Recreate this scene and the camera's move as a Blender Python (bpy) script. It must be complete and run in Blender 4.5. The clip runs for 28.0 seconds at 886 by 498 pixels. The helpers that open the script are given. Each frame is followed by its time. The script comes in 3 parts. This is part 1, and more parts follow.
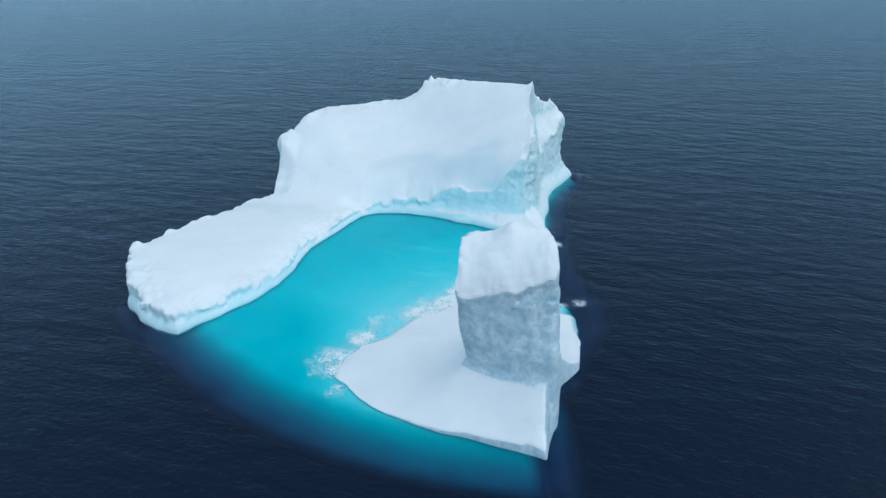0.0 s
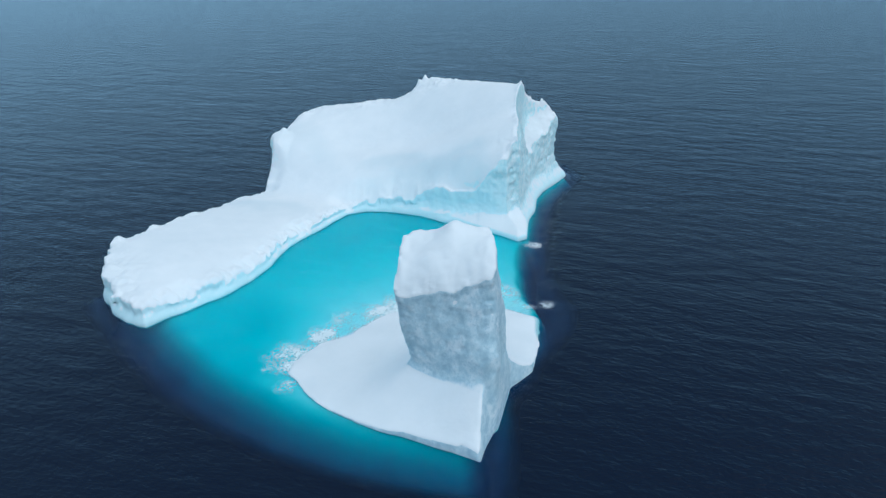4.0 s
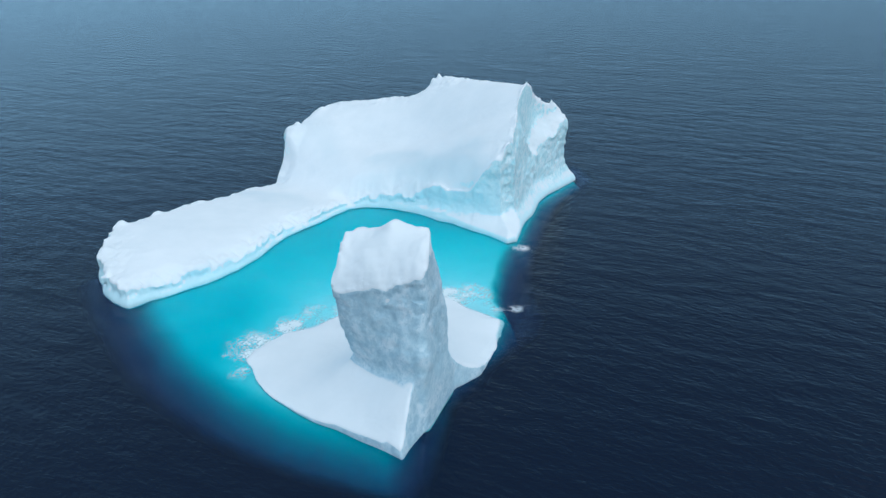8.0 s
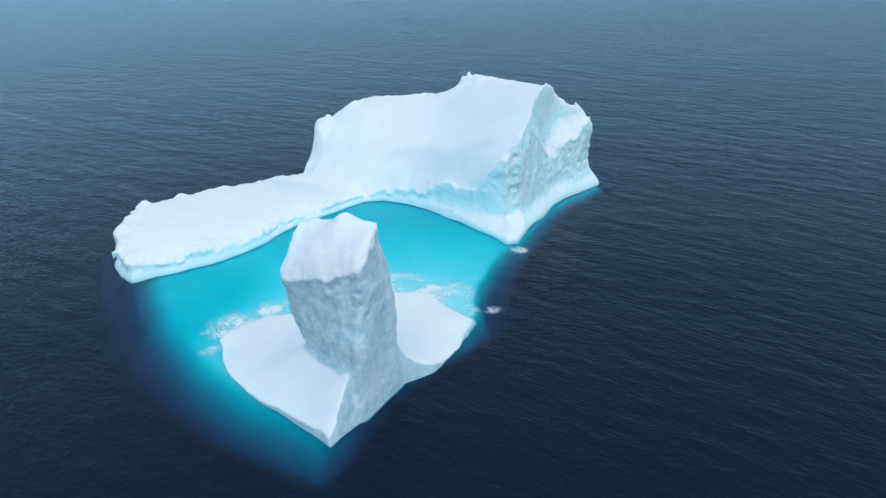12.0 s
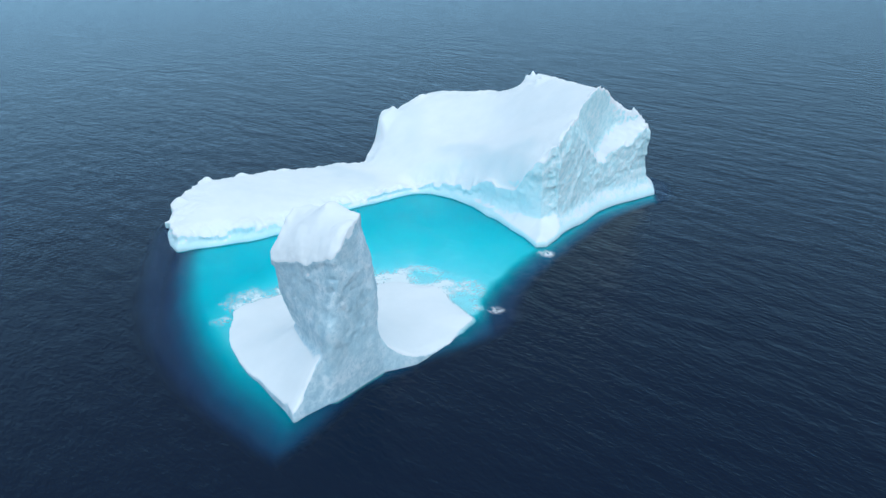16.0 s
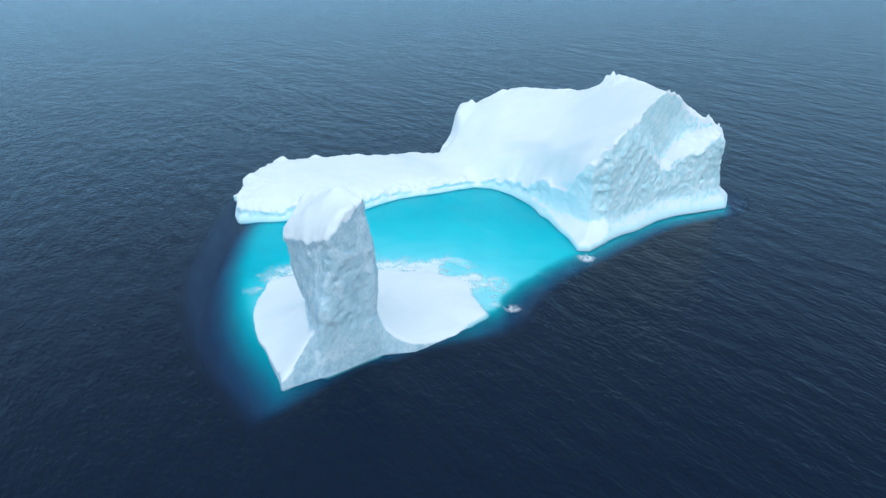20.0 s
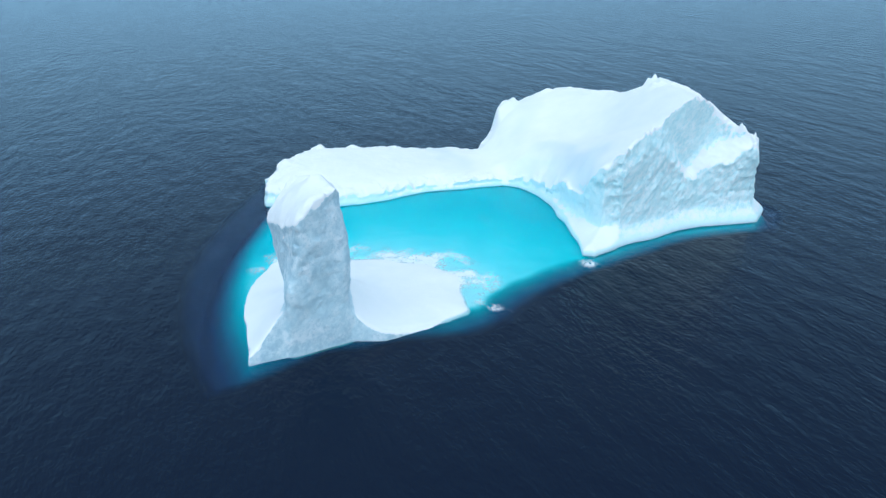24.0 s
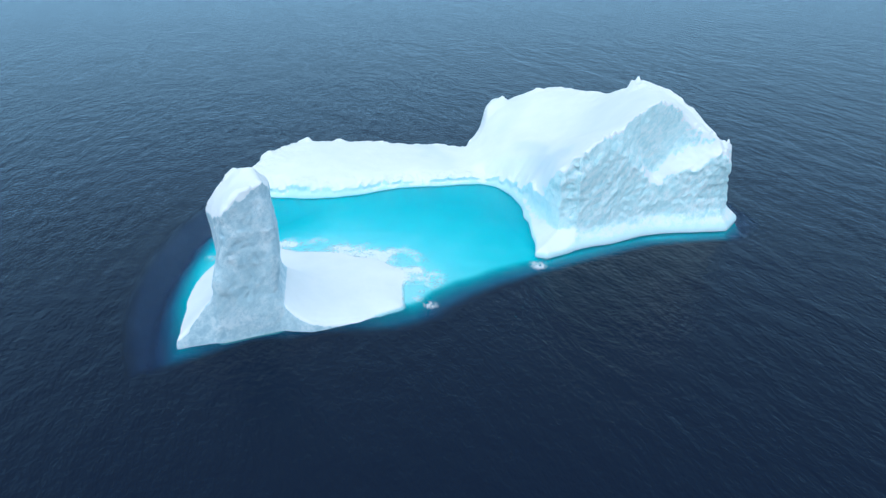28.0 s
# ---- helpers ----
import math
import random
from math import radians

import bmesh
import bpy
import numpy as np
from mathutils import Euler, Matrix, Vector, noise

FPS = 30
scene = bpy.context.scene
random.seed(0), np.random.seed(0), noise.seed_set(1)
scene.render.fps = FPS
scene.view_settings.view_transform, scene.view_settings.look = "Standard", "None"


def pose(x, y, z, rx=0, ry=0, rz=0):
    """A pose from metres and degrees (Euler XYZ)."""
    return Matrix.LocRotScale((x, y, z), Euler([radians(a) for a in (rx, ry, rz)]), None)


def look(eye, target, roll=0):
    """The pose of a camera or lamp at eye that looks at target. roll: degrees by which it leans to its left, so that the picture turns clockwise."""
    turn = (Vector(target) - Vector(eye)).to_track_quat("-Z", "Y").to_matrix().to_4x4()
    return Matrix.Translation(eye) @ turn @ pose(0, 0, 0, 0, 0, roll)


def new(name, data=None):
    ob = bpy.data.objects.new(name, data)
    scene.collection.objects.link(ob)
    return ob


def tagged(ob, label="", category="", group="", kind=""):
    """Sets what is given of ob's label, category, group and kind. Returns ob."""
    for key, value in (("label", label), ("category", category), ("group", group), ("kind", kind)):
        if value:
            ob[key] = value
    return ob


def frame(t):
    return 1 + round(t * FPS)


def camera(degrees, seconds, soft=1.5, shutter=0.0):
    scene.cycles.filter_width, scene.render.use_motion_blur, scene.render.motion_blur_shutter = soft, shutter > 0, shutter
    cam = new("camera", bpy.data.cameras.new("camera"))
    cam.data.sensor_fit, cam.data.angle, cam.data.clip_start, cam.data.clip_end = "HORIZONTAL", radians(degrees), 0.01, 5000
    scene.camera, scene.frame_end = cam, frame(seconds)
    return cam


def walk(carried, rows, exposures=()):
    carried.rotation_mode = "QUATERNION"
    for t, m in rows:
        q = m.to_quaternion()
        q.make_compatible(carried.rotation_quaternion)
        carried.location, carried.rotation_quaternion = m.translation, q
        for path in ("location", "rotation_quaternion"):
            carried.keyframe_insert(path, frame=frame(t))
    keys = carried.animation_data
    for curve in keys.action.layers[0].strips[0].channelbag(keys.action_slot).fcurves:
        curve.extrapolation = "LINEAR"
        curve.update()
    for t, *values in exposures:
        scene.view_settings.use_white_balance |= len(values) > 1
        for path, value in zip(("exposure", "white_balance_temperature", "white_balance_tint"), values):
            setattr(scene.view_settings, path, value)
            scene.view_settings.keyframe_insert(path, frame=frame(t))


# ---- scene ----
cam = camera(63.0, 28.0, soft=1.3)
PATH = [
    (0, (5.867, -1.368, 66.449), (5.7, 0.441, 65.612), -1.1),
    (0.5, (7.199, -1.113, 66.176), (7.019, 0.695, 65.342), -1.3),
    (1, (8.591, -0.958, 66.202), (8.402, 0.85, 65.367), -1.4),
    (1.5, (10.392, -0.768, 66.06), (10.187, 1.039, 65.227), -1.6),
    (2, (12.066, -0.408, 65.911), (11.844, 1.397, 65.079), -1.7),
    (2.5, (13.886, -0.233, 65.784), (13.649, 1.57, 64.953), -1.8),
    (3, (15.886, -0.012, 65.715), (15.634, 1.79, 64.884), -1.8),
    (3.5, (17.935, 0.295, 65.685), (17.667, 2.094, 64.853), -1.8),
    (5.5, (26.39, 1.428, 65.652), (26.04, 3.213, 64.82), -1.8),
    (6, (28.778, 1.833, 65.639), (28.401, 3.612, 64.807), -1.8),
    (6.5, (31.198, 2.35, 65.594), (30.796, 4.124, 64.762), -1.8),
    (7, (33.565, 2.878, 65.687), (33.14, 4.645, 64.854), -1.8),
    (7.5, (35.979, 3.231, 65.759), (35.527, 4.992, 64.925), -1.8),
    (8, (38.404, 3.843, 65.657), (37.921, 5.596, 64.824), -1.7),
    (8.5, (40.975, 4.396, 65.637), (40.46, 6.139, 64.803), -1.7),
    (9, (43.437, 5.028, 65.561), (42.892, 6.763, 64.728), -1.7),
    (9.5, (45.921, 5.697, 65.515), (45.346, 7.422, 64.682), -1.6),
    (10, (48.299, 6.346, 65.558), (47.696, 8.061, 64.725), -1.5),
    (10.5, (50.836, 7.096, 65.509), (50.202, 8.8, 64.676), -1.6),
    (11, (53.251, 7.893, 65.505), (52.588, 9.586, 64.672), -1.5),
    (11.5, (55.942, 8.87, 65.583), (55.245, 10.549, 64.749), -1.5),
    (12, (58.408, 9.852, 65.51), (57.68, 11.518, 64.676), -1.5),
    (12.5, (60.816, 10.809, 65.565), (60.059, 12.462, 64.731), -1.4),
    (14.5, (70.558, 15.008, 65.724), (69.653, 16.583, 64.887), -1.3),
    (15, (72.885, 16.215, 65.684), (71.941, 17.767, 64.847), -1.1),
    (15.5, (75.101, 17.409, 65.708), (74.117, 18.935, 64.87), -1.1),
    (16, (77.547, 18.706, 65.911), (76.52, 20.203, 65.071), -1.0),
    (16.5, (79.821, 20.149, 65.887), (78.753, 21.616, 65.045), -1.0),
    (17, (81.942, 21.47, 65.714), (80.835, 22.908, 64.873), -0.9),
    (17.5, (84.201, 23.051, 65.668), (83.054, 24.457, 64.827), -0.8),
    (18, (86.297, 24.417, 65.727), (85.113, 25.791, 64.884), -0.8),
    (18.5, (88.403, 26.055, 65.679), (87.182, 27.395, 64.836), -0.7),
    (19, (90.557, 27.666, 65.681), (89.3, 28.974, 64.837), -0.7),
    (19.5, (92.6, 29.351, 65.778), (91.312, 30.627, 64.932), -0.7),
    (20, (94.668, 31.132, 65.825), (93.355, 32.379, 64.978), -0.7),
    (20.5, (96.489, 32.773, 65.78), (95.15, 33.994, 64.932), -0.7),
    (21, (98.507, 34.829, 65.858), (97.142, 36.02, 65.008), -0.6),
    (21.5, (100.321, 36.704, 65.911), (98.936, 37.869, 65.059), -0.7),
    (23.5, (107.5, 44.645, 66.135), (106.03, 45.697, 65.279), -0.6),
    (24, (109.263, 46.736, 66.211), (107.772, 47.757, 65.354), -0.5),
    (24.5, (110.68, 48.823, 66.261), (109.172, 49.816, 65.402), -0.5),
    (25, (112.434, 50.976, 66.367), (110.906, 51.938, 65.507), -0.5),
    (25.5, (114.196, 53.034, 66.355), (112.65, 53.966, 65.495), -0.5),
    (26, (115.916, 55.499, 66.603), (114.353, 56.401, 65.741), -0.6),
    (26.5, (117.61, 57.882, 66.716), (116.038, 58.766, 65.852), -0.6),
    (27, (119.114, 60.234, 66.988), (117.542, 61.114, 66.12), -0.6),
    (27.5, (120.669, 62.229, 67.21), (119.099, 63.109, 66.339), -0.5),
    (28, (122.189, 64.879, 67.358), (120.617, 65.757, 66.487), -0.3),
]
walk(cam, [(t, look(eye, target, roll)) for t, eye, target, roll in PATH], [(0, -0.2, 5950, 5), (8, -0.1, 5950, 5), (17, 0.08, 5950, 5), (28, 0.2, 5850, 5)])

# ---- world, sun, exposure ----
SUN_ELEVATION, SUN_TURN = 40.0, 130.0
world = bpy.data.worlds.new("overcast_sky")
scene.world = world
world.use_nodes = True
wn, wl = world.node_tree.nodes, world.node_tree.links
sky = wn.new("ShaderNodeTexSky")
sky.sky_type, sky.sun_disc = "NISHITA", False
sky.sun_elevation, sky.sun_rotation = radians(SUN_ELEVATION), radians(SUN_TURN)
sky.air_density, sky.dust_density, sky.ozone_density = 1.0, 0.5, 1.0
# a closed cloud deck, pale overhead and blue-grey towards the horizon, with the clear sky behind it
where = wn.new("ShaderNodeTexCoord")
height = wn.new("ShaderNodeSeparateXYZ")
wl.new(where.outputs["Generated"], height.inputs[0])
deck = wn.new("ShaderNodeValToRGB")
deck.color_ramp.elements.new(0.4)
for stop, (place, tone) in zip(deck.color_ramp.elements, ((0.0, (0.44, 0.84, 1.22, 1)), (0.42, (0.37, 0.60, 0.84, 1)), (0.9, (0.63, 0.72, 0.775, 1)))):
    stop.position, stop.color = place, tone
wl.new(height.outputs[2], deck.inputs[0])
bright = wn.new("ShaderNodeVectorMath")
bright.operation = "SCALE"
# the cloud is thinner to the west
west = wn.new("ShaderNodeMapRange")
west.inputs[1].default_value, west.inputs[2].default_value, west.inputs[3].default_value, west.inputs[4].default_value = 0.1, -1.0, 8.0, 9.8
wl.new(height.outputs[0], west.inputs[0])
wl.new(west.outputs[0], bright.inputs["Scale"])
wl.new(deck.outputs[0], bright.inputs[0])
cloud = wn.new("ShaderNodeMix")
cloud.data_type = "RGBA"
cloud.inputs[0].default_value = 0.85
wl.new(sky.outputs[0], cloud.inputs[6])
wl.new(bright.outputs[0], cloud.inputs[7])
wl.new(cloud.outputs[2], wn["Background"].inputs[0])
wn["Background"].inputs[1].default_value = 0.10
sun = new("sun", bpy.data.lights.new("sun", "SUN"))
sun.data.energy, sun.data.angle, sun.data.color = 1.9, radians(130), (0.99, 0.99, 0.99)
az = radians(SUN_TURN)
sun.matrix_world = look((0, 0, 0), (-math.sin(az) * math.cos(radians(SUN_ELEVATION)), -math.cos(az) * math.cos(radians(SUN_ELEVATION)), -math.sin(radians(SUN_ELEVATION))))

# ---- plan of the ice, in metres at the waterline ----
POOL_SHORE = [(-60.5, 108.3), (-56, 105.5), (-51.5, 104.5), (-47.5, 109.5), (-42.7, 116.6), (-39, 124.2), (-37.6, 133), (-37, 141.5),
              (-33.2, 151.5), (-29.2, 160.3), (-25, 162.6), (-18.5, 163.2), (-10.5, 160.8), (-1.5, 156.7), (5.5, 152.6), (13.4, 147.7)]
OUTER_SHORE = [(15.5, 149.3), (16, 162), (17, 174), (20.3, 183.5), (24, 192.3), (21, 199), (5, 203), (-22, 204), (-43, 200.5), (-51.5, 195.5),
               (-53.8, 184), (-54.8, 173), (-61.2, 154), (-67.3, 137), (-70.4, 127.5), (-66.2, 119), (-63.8, 113)]
MAIN_SHORE = POOL_SHORE + OUTER_SHORE
TOE = [(-64, 174), (-54, 171.5), (-40, 166), (-30, 162)] + POOL_SHORE[10:16]
PLATFORM_SHORE = [(12.1, 75.5), (14.1, 83), (14.7, 90), (14.5, 91.6), (18.3, 97.2), (19.6, 105.5), (20.0, 110.5), (19.3, 115.8), (11.3, 120.5), (5.8, 123),
                  (-1.5, 121), (-10, 114), (-14.8, 107), (-19, 100), (-20, 93), (-16.5, 88.2), (-13.8, 85.8), (-6.5, 81.7), (3.4, 78.4)]
SHELF_FRONT = [(-62, 113), (-56, 107), (-47, 99), (-34, 88.6), (-23.8, 82.8), (-15.2, 79), (-7.4, 76.4), (0, 74.8), (7, 73.9), (11.3, 73.4)]
SHELF_SIDE = [(11.3, 73.4), (10.8, 80), (10.5, 88), (12.5, 94), (14.5, 100), (17.2, 106), (19.4, 111), (19.4, 117), (17.6, 121.5), (16.2, 128), (15.2, 136), (15.3, 146), (15.8, 149)]
# metres per unit of optical depth, for the shelf's shape and its painted dimming
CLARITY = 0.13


def poly_distance(x, y, pts, closed=True):
    """Distance from the outline; minus inside it where it is closed."""
    best = np.full(x.shape, 1e9)
    inside = np.zeros(x.shape, bool)
    ends = pts[1:] + pts[:1] if closed else pts[1:]
    for (ax, ay), (bx, by) in zip(pts, ends):
        ex, ey = bx - ax, by - ay
        k = np.clip(((x - ax) * ex + (y - ay) * ey) / (ex * ex + ey * ey), 0, 1)
        best = np.minimum(best, (x - ax - k * ex) ** 2 + (y - ay - k * ey) ** 2)
        if ey:
            inside ^= ((ay > y) != (by > y)) & (x < ax + (y - ay) * ex / ey)
    return np.where(inside & closed, -1, 1) * np.sqrt(best)


LATTICE = np.random.RandomState(7).rand(32, 32, 32).astype(np.float32) * 2 - 1


def value_noise(x, y, z, size):
    """Smooth noise between -1 and 1 with lumps of that size."""
    out, cells = 0, []
    for c, o in ((x, 3.7), (y, 11.3), (z, 5.9)):
        c = np.asarray(c, np.float32) / size + o
        i = np.floor(c).astype(np.int32)
        k = c - i
        cells.append((i, k * k * (3 - 2 * k)))
    (ix, kx), (iy, ky), (iz, kz) = cells
    for dx in (0, 1):
        for dy in (0, 1):
            for dz in (0, 1):
                w = (kx if dx else 1 - kx) * (ky if dy else 1 - ky) * (kz if dz else 1 - kz)
                out = out + w * LATTICE[(ix + dx) & 31, (iy + dy) & 31, (iz + dz) & 31]
    return out


def smooth_step(a, b, v):
    k = np.clip((v - a) / (b - a), 0, 1)
    return k * k * (3 - 2 * k)


def blend(x, at, values, width=3.0):
    """A table read along x, with its kinks rounded off."""
    fine = np.arange(at[0] - 4 * width, at[-1] + 4 * width, 0.1)
    kernel = np.exp(-0.5 * (np.arange(-3 * width, 3 * width + 0.05, 0.1) / width) ** 2)
    pad = len(kernel) // 2
    line = np.convolve(np.pad(np.interp(fine, at, values), pad, mode="edge"), kernel / kernel.sum(), "same")[pad:-pad]
    return np.interp(x, fine, line)


def smooth_min(a, b, k):
    h = np.clip(0.5 + 0.5 * (b - a) / k, 0, 1)
    return b + (a - b) * h - k * h * (1 - h)


def softened(grid, step, width):
    """The height map with bumps shorter than the width ironed out."""
    kernel = np.exp(-0.5 * (np.arange(-int(3 * width / step), int(3 * width / step) + 1) * step / width) ** 2)
    kernel /= kernel.sum()
    pad = len(kernel) // 2
    for axis in (0, 1):
        grid = np.apply_along_axis(lambda row: np.convolve(np.pad(row, pad, mode="edge"), kernel, "valid"), axis, grid)
    return grid


def surface_net(field, low, step):
    """The surface where the field changes sign, as vertices and quads."""
    solid = field < 0
    n = np.array(field.shape)
    corners = [(a, b, c) for a in (0, 1) for b in (0, 1) for c in (0, 1)]

    def corner(arr, o):
        return arr[o[0]:n[0] - 1 + o[0], o[1]:n[1] - 1 + o[1], o[2]:n[2] - 1 + o[2]]
    count = sum(corner(solid, o).astype(np.int8) for o in corners)
    cell = np.argwhere((count > 0) & (count < 8))
    index = np.full(n - 1, -1, np.int64)
    index[tuple(cell.T)] = np.arange(len(cell))
    total, hits = np.zeros((len(cell), 3)), np.zeros(len(cell))
    for o in corners:
        for axis in range(3):
            if o[axis]:
                continue
            p = list(o)
            p[axis] = 1
            fa, fb = field[tuple((cell + o).T)], field[tuple((cell + p).T)]
            cut = (fa < 0) != (fb < 0)
            k = np.where(cut, fa / np.where(cut, fa - fb, 1), 0)
            place = np.array(o, float)[None, :].repeat(len(cell), 0)
            place[:, axis] = k
            total += place * cut[:, None]
            hits += cut
    verts = (cell + total / hits[:, None]) * step + np.array(low)
    quads = []
    for axis in range(3):
        a, b = [i for i in range(3) if i != axis]
        s0, s1 = [slice(1, -1)] * 3, [slice(1, -1)] * 3
        s0[axis], s1[axis] = slice(0, -1), slice(1, None)
        at0, at1 = solid[tuple(s0)], solid[tuple(s1)]
        edge = np.argwhere(at0 != at1)
        first = at0[tuple(edge.T)]
        base = edge + 1
        base[:, axis] -= 1
        ring = []
        for da, db in ((-1, -1), (0, -1), (0, 0), (-1, 0)):
            q = base.copy()
            q[:, a] += da
            q[:, b] += db
            ring.append(index[tuple(q.T)])
        q = np.stack(ring, 1)
        flip = first if axis != 1 else ~first
        q[~flip] = q[~flip][:, ::-1]
        quads.append(q)
    return verts, np.concatenate(quads)


def mesh_part(name, verts, quads, material, parent=None, label="", **values):
    """One mesh object from some of the quads, under its parent."""
    used, back = np.unique(quads, return_inverse=True)
    me = bpy.data.meshes.new(name)
    me.vertices.add(len(used))
    me.vertices.foreach_set("co", verts[used].astype(np.float32).ravel())
    me.loops.add(quads.size)
    me.loops.foreach_set("vertex_index", back.ravel().astype(np.int32))
    me.polygons.add(len(quads))
    me.polygons.foreach_set("loop_start", np.arange(0, quads.size, 4, dtype=np.int32))
    me.polygons.foreach_set("use_smooth", np.ones(len(quads), bool))
    me.update(calc_edges=True)
    me.validate()
    me.materials.append(material)
    for key, value in values.items():
        me.attributes.new(key, "FLOAT", "POINT").data.foreach_set("value", value[used].astype(np.float32).ravel())
    ob = new(name, me)
    ob.parent = parent
    return tagged(ob, label)


# ---- materials ----
def material(name):
    m = bpy.data.materials.new(name)
    m.use_nodes = True
    nodes = m.node_tree.nodes
    return m, nodes, m.node_tree.links, nodes["Principled BSDF"]


def math_node(nodes, links, op, a, b=None, clamp=False):
    n = nodes.new("ShaderNodeMath")
    n.operation, n.use_clamp = op, clamp
    for i, v in enumerate((a, b)):
        if v is None:
            continue
        if isinstance(v, (int, float)):
            n.inputs[i].default_value = v
        else:
            links.new(v, n.inputs[i])
    return n.outputs[0]


def noise_node(nodes, links, vector, scale, detail=4.0, rough=0.55):
    n = nodes.new("ShaderNodeTexNoise")
    n.inputs["Scale"].default_value, n.inputs["Detail"].default_value, n.inputs["Roughness"].default_value = scale, detail, rough
    if vector is not None:
        links.new(vector, n.inputs["Vector"])
    return n.outputs["Fac"]


def ramp(nodes, links, fac, stops):
    n = nodes.new("ShaderNodeValToRGB")
    while len(n.color_ramp.elements) < len(stops):
        n.color_ramp.elements.new(0.5)
    for e, (p, c) in zip(n.color_ramp.elements, stops):
        e.position, e.color = p, (*c, 1) if len(c) == 3 else c
    links.new(fac, n.inputs[0])
    return n.outputs[0]


def mix_color(nodes, links, fac, a, b):
    n = nodes.new("ShaderNodeMix")
    n.data_type = "RGBA"
    for socket, v in ((n.inputs[0], fac), (n.inputs[6], a), (n.inputs[7], b)):
        if isinstance(v, (int, float)):
            socket.default_value = v
        elif isinstance(v, tuple):
            socket.default_value = (*v, 1)
        else:
            links.new(v, socket)
    return n.outputs[2]


def stretched(nodes, links, scale, turn=0.0, tilt=0.0):
    """Position in metres, turned and then scaled by axis."""
    g = nodes.new("ShaderNodeNewGeometry")
    turned = nodes.new("ShaderNodeVectorRotate")
    turned.rotation_type = "EULER_XYZ"
    turned.inputs["Rotation"].default_value = (radians(tilt), 0, radians(turn))
    links.new(g.outputs["Position"], turned.inputs["Vector"])
    mp = nodes.new("ShaderNodeVectorMath")
    mp.operation = "MULTIPLY"
    mp.inputs[1].default_value = scale
    links.new(turned.outputs[0], mp.inputs[0])
    return mp.outputs[0]


def paint_absorption(nodes, links, color):
    """Paints the water's absorption into the ice colour by depth: red goes first, then green and blue."""
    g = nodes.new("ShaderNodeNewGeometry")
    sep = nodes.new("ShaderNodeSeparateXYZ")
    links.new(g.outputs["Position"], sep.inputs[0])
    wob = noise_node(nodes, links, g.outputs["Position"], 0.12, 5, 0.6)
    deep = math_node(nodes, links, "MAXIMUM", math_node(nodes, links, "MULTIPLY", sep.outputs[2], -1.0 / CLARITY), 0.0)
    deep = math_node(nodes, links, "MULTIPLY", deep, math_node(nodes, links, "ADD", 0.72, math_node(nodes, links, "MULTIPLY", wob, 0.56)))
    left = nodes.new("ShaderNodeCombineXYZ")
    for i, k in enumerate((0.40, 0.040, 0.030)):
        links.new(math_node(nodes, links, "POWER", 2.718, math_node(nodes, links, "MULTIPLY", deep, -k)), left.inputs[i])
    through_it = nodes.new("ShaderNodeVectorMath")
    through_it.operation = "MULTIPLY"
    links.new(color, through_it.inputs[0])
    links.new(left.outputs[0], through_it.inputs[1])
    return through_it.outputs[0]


SEA_BODY = (0.0025, 0.0089, 0.0255)


def make_shelf():
    """Clean pale ice below the water, with soft mottling; the water's dimming is painted into its colour."""
    m, nodes, links, bsdf = material("submerged_ice")
    tone = noise_node(nodes, links, stretched(nodes, links, (1, 1, 1)), 0.25, 6, 0.6)
    links.new(paint_absorption(nodes, links, ramp(nodes, links, tone, [(0.3, (0.84, 0.92, 0.94)), (0.7, (0.92, 0.97, 0.98))])), bsdf.inputs["Base Color"])
    bsdf.inputs["Roughness"].default_value = 1.0
    bsdf.inputs["Specular IOR Level"].default_value = 0.0
    return m


def make_depth():
    """Near-black blue for the added sheet that stands in for the unlit water below."""
    m, nodes, links, bsdf = material("dark_depth_sheet")
    tone = noise_node(nodes, links, stretched(nodes, links, (1, 1, 1)), 0.01, 3, 0.5)
    low = tuple(0.05 * c for c in SEA_BODY)
    high = tuple(0.15 * c for c in SEA_BODY)
    links.new(ramp(nodes, links, tone, [(0.35, low), (0.65, high)]), bsdf.inputs["Base Color"])
    bsdf.inputs["Roughness"].default_value = 1.0
    bsdf.inputs["Specular IOR Level"].default_value = 0.0
    return m


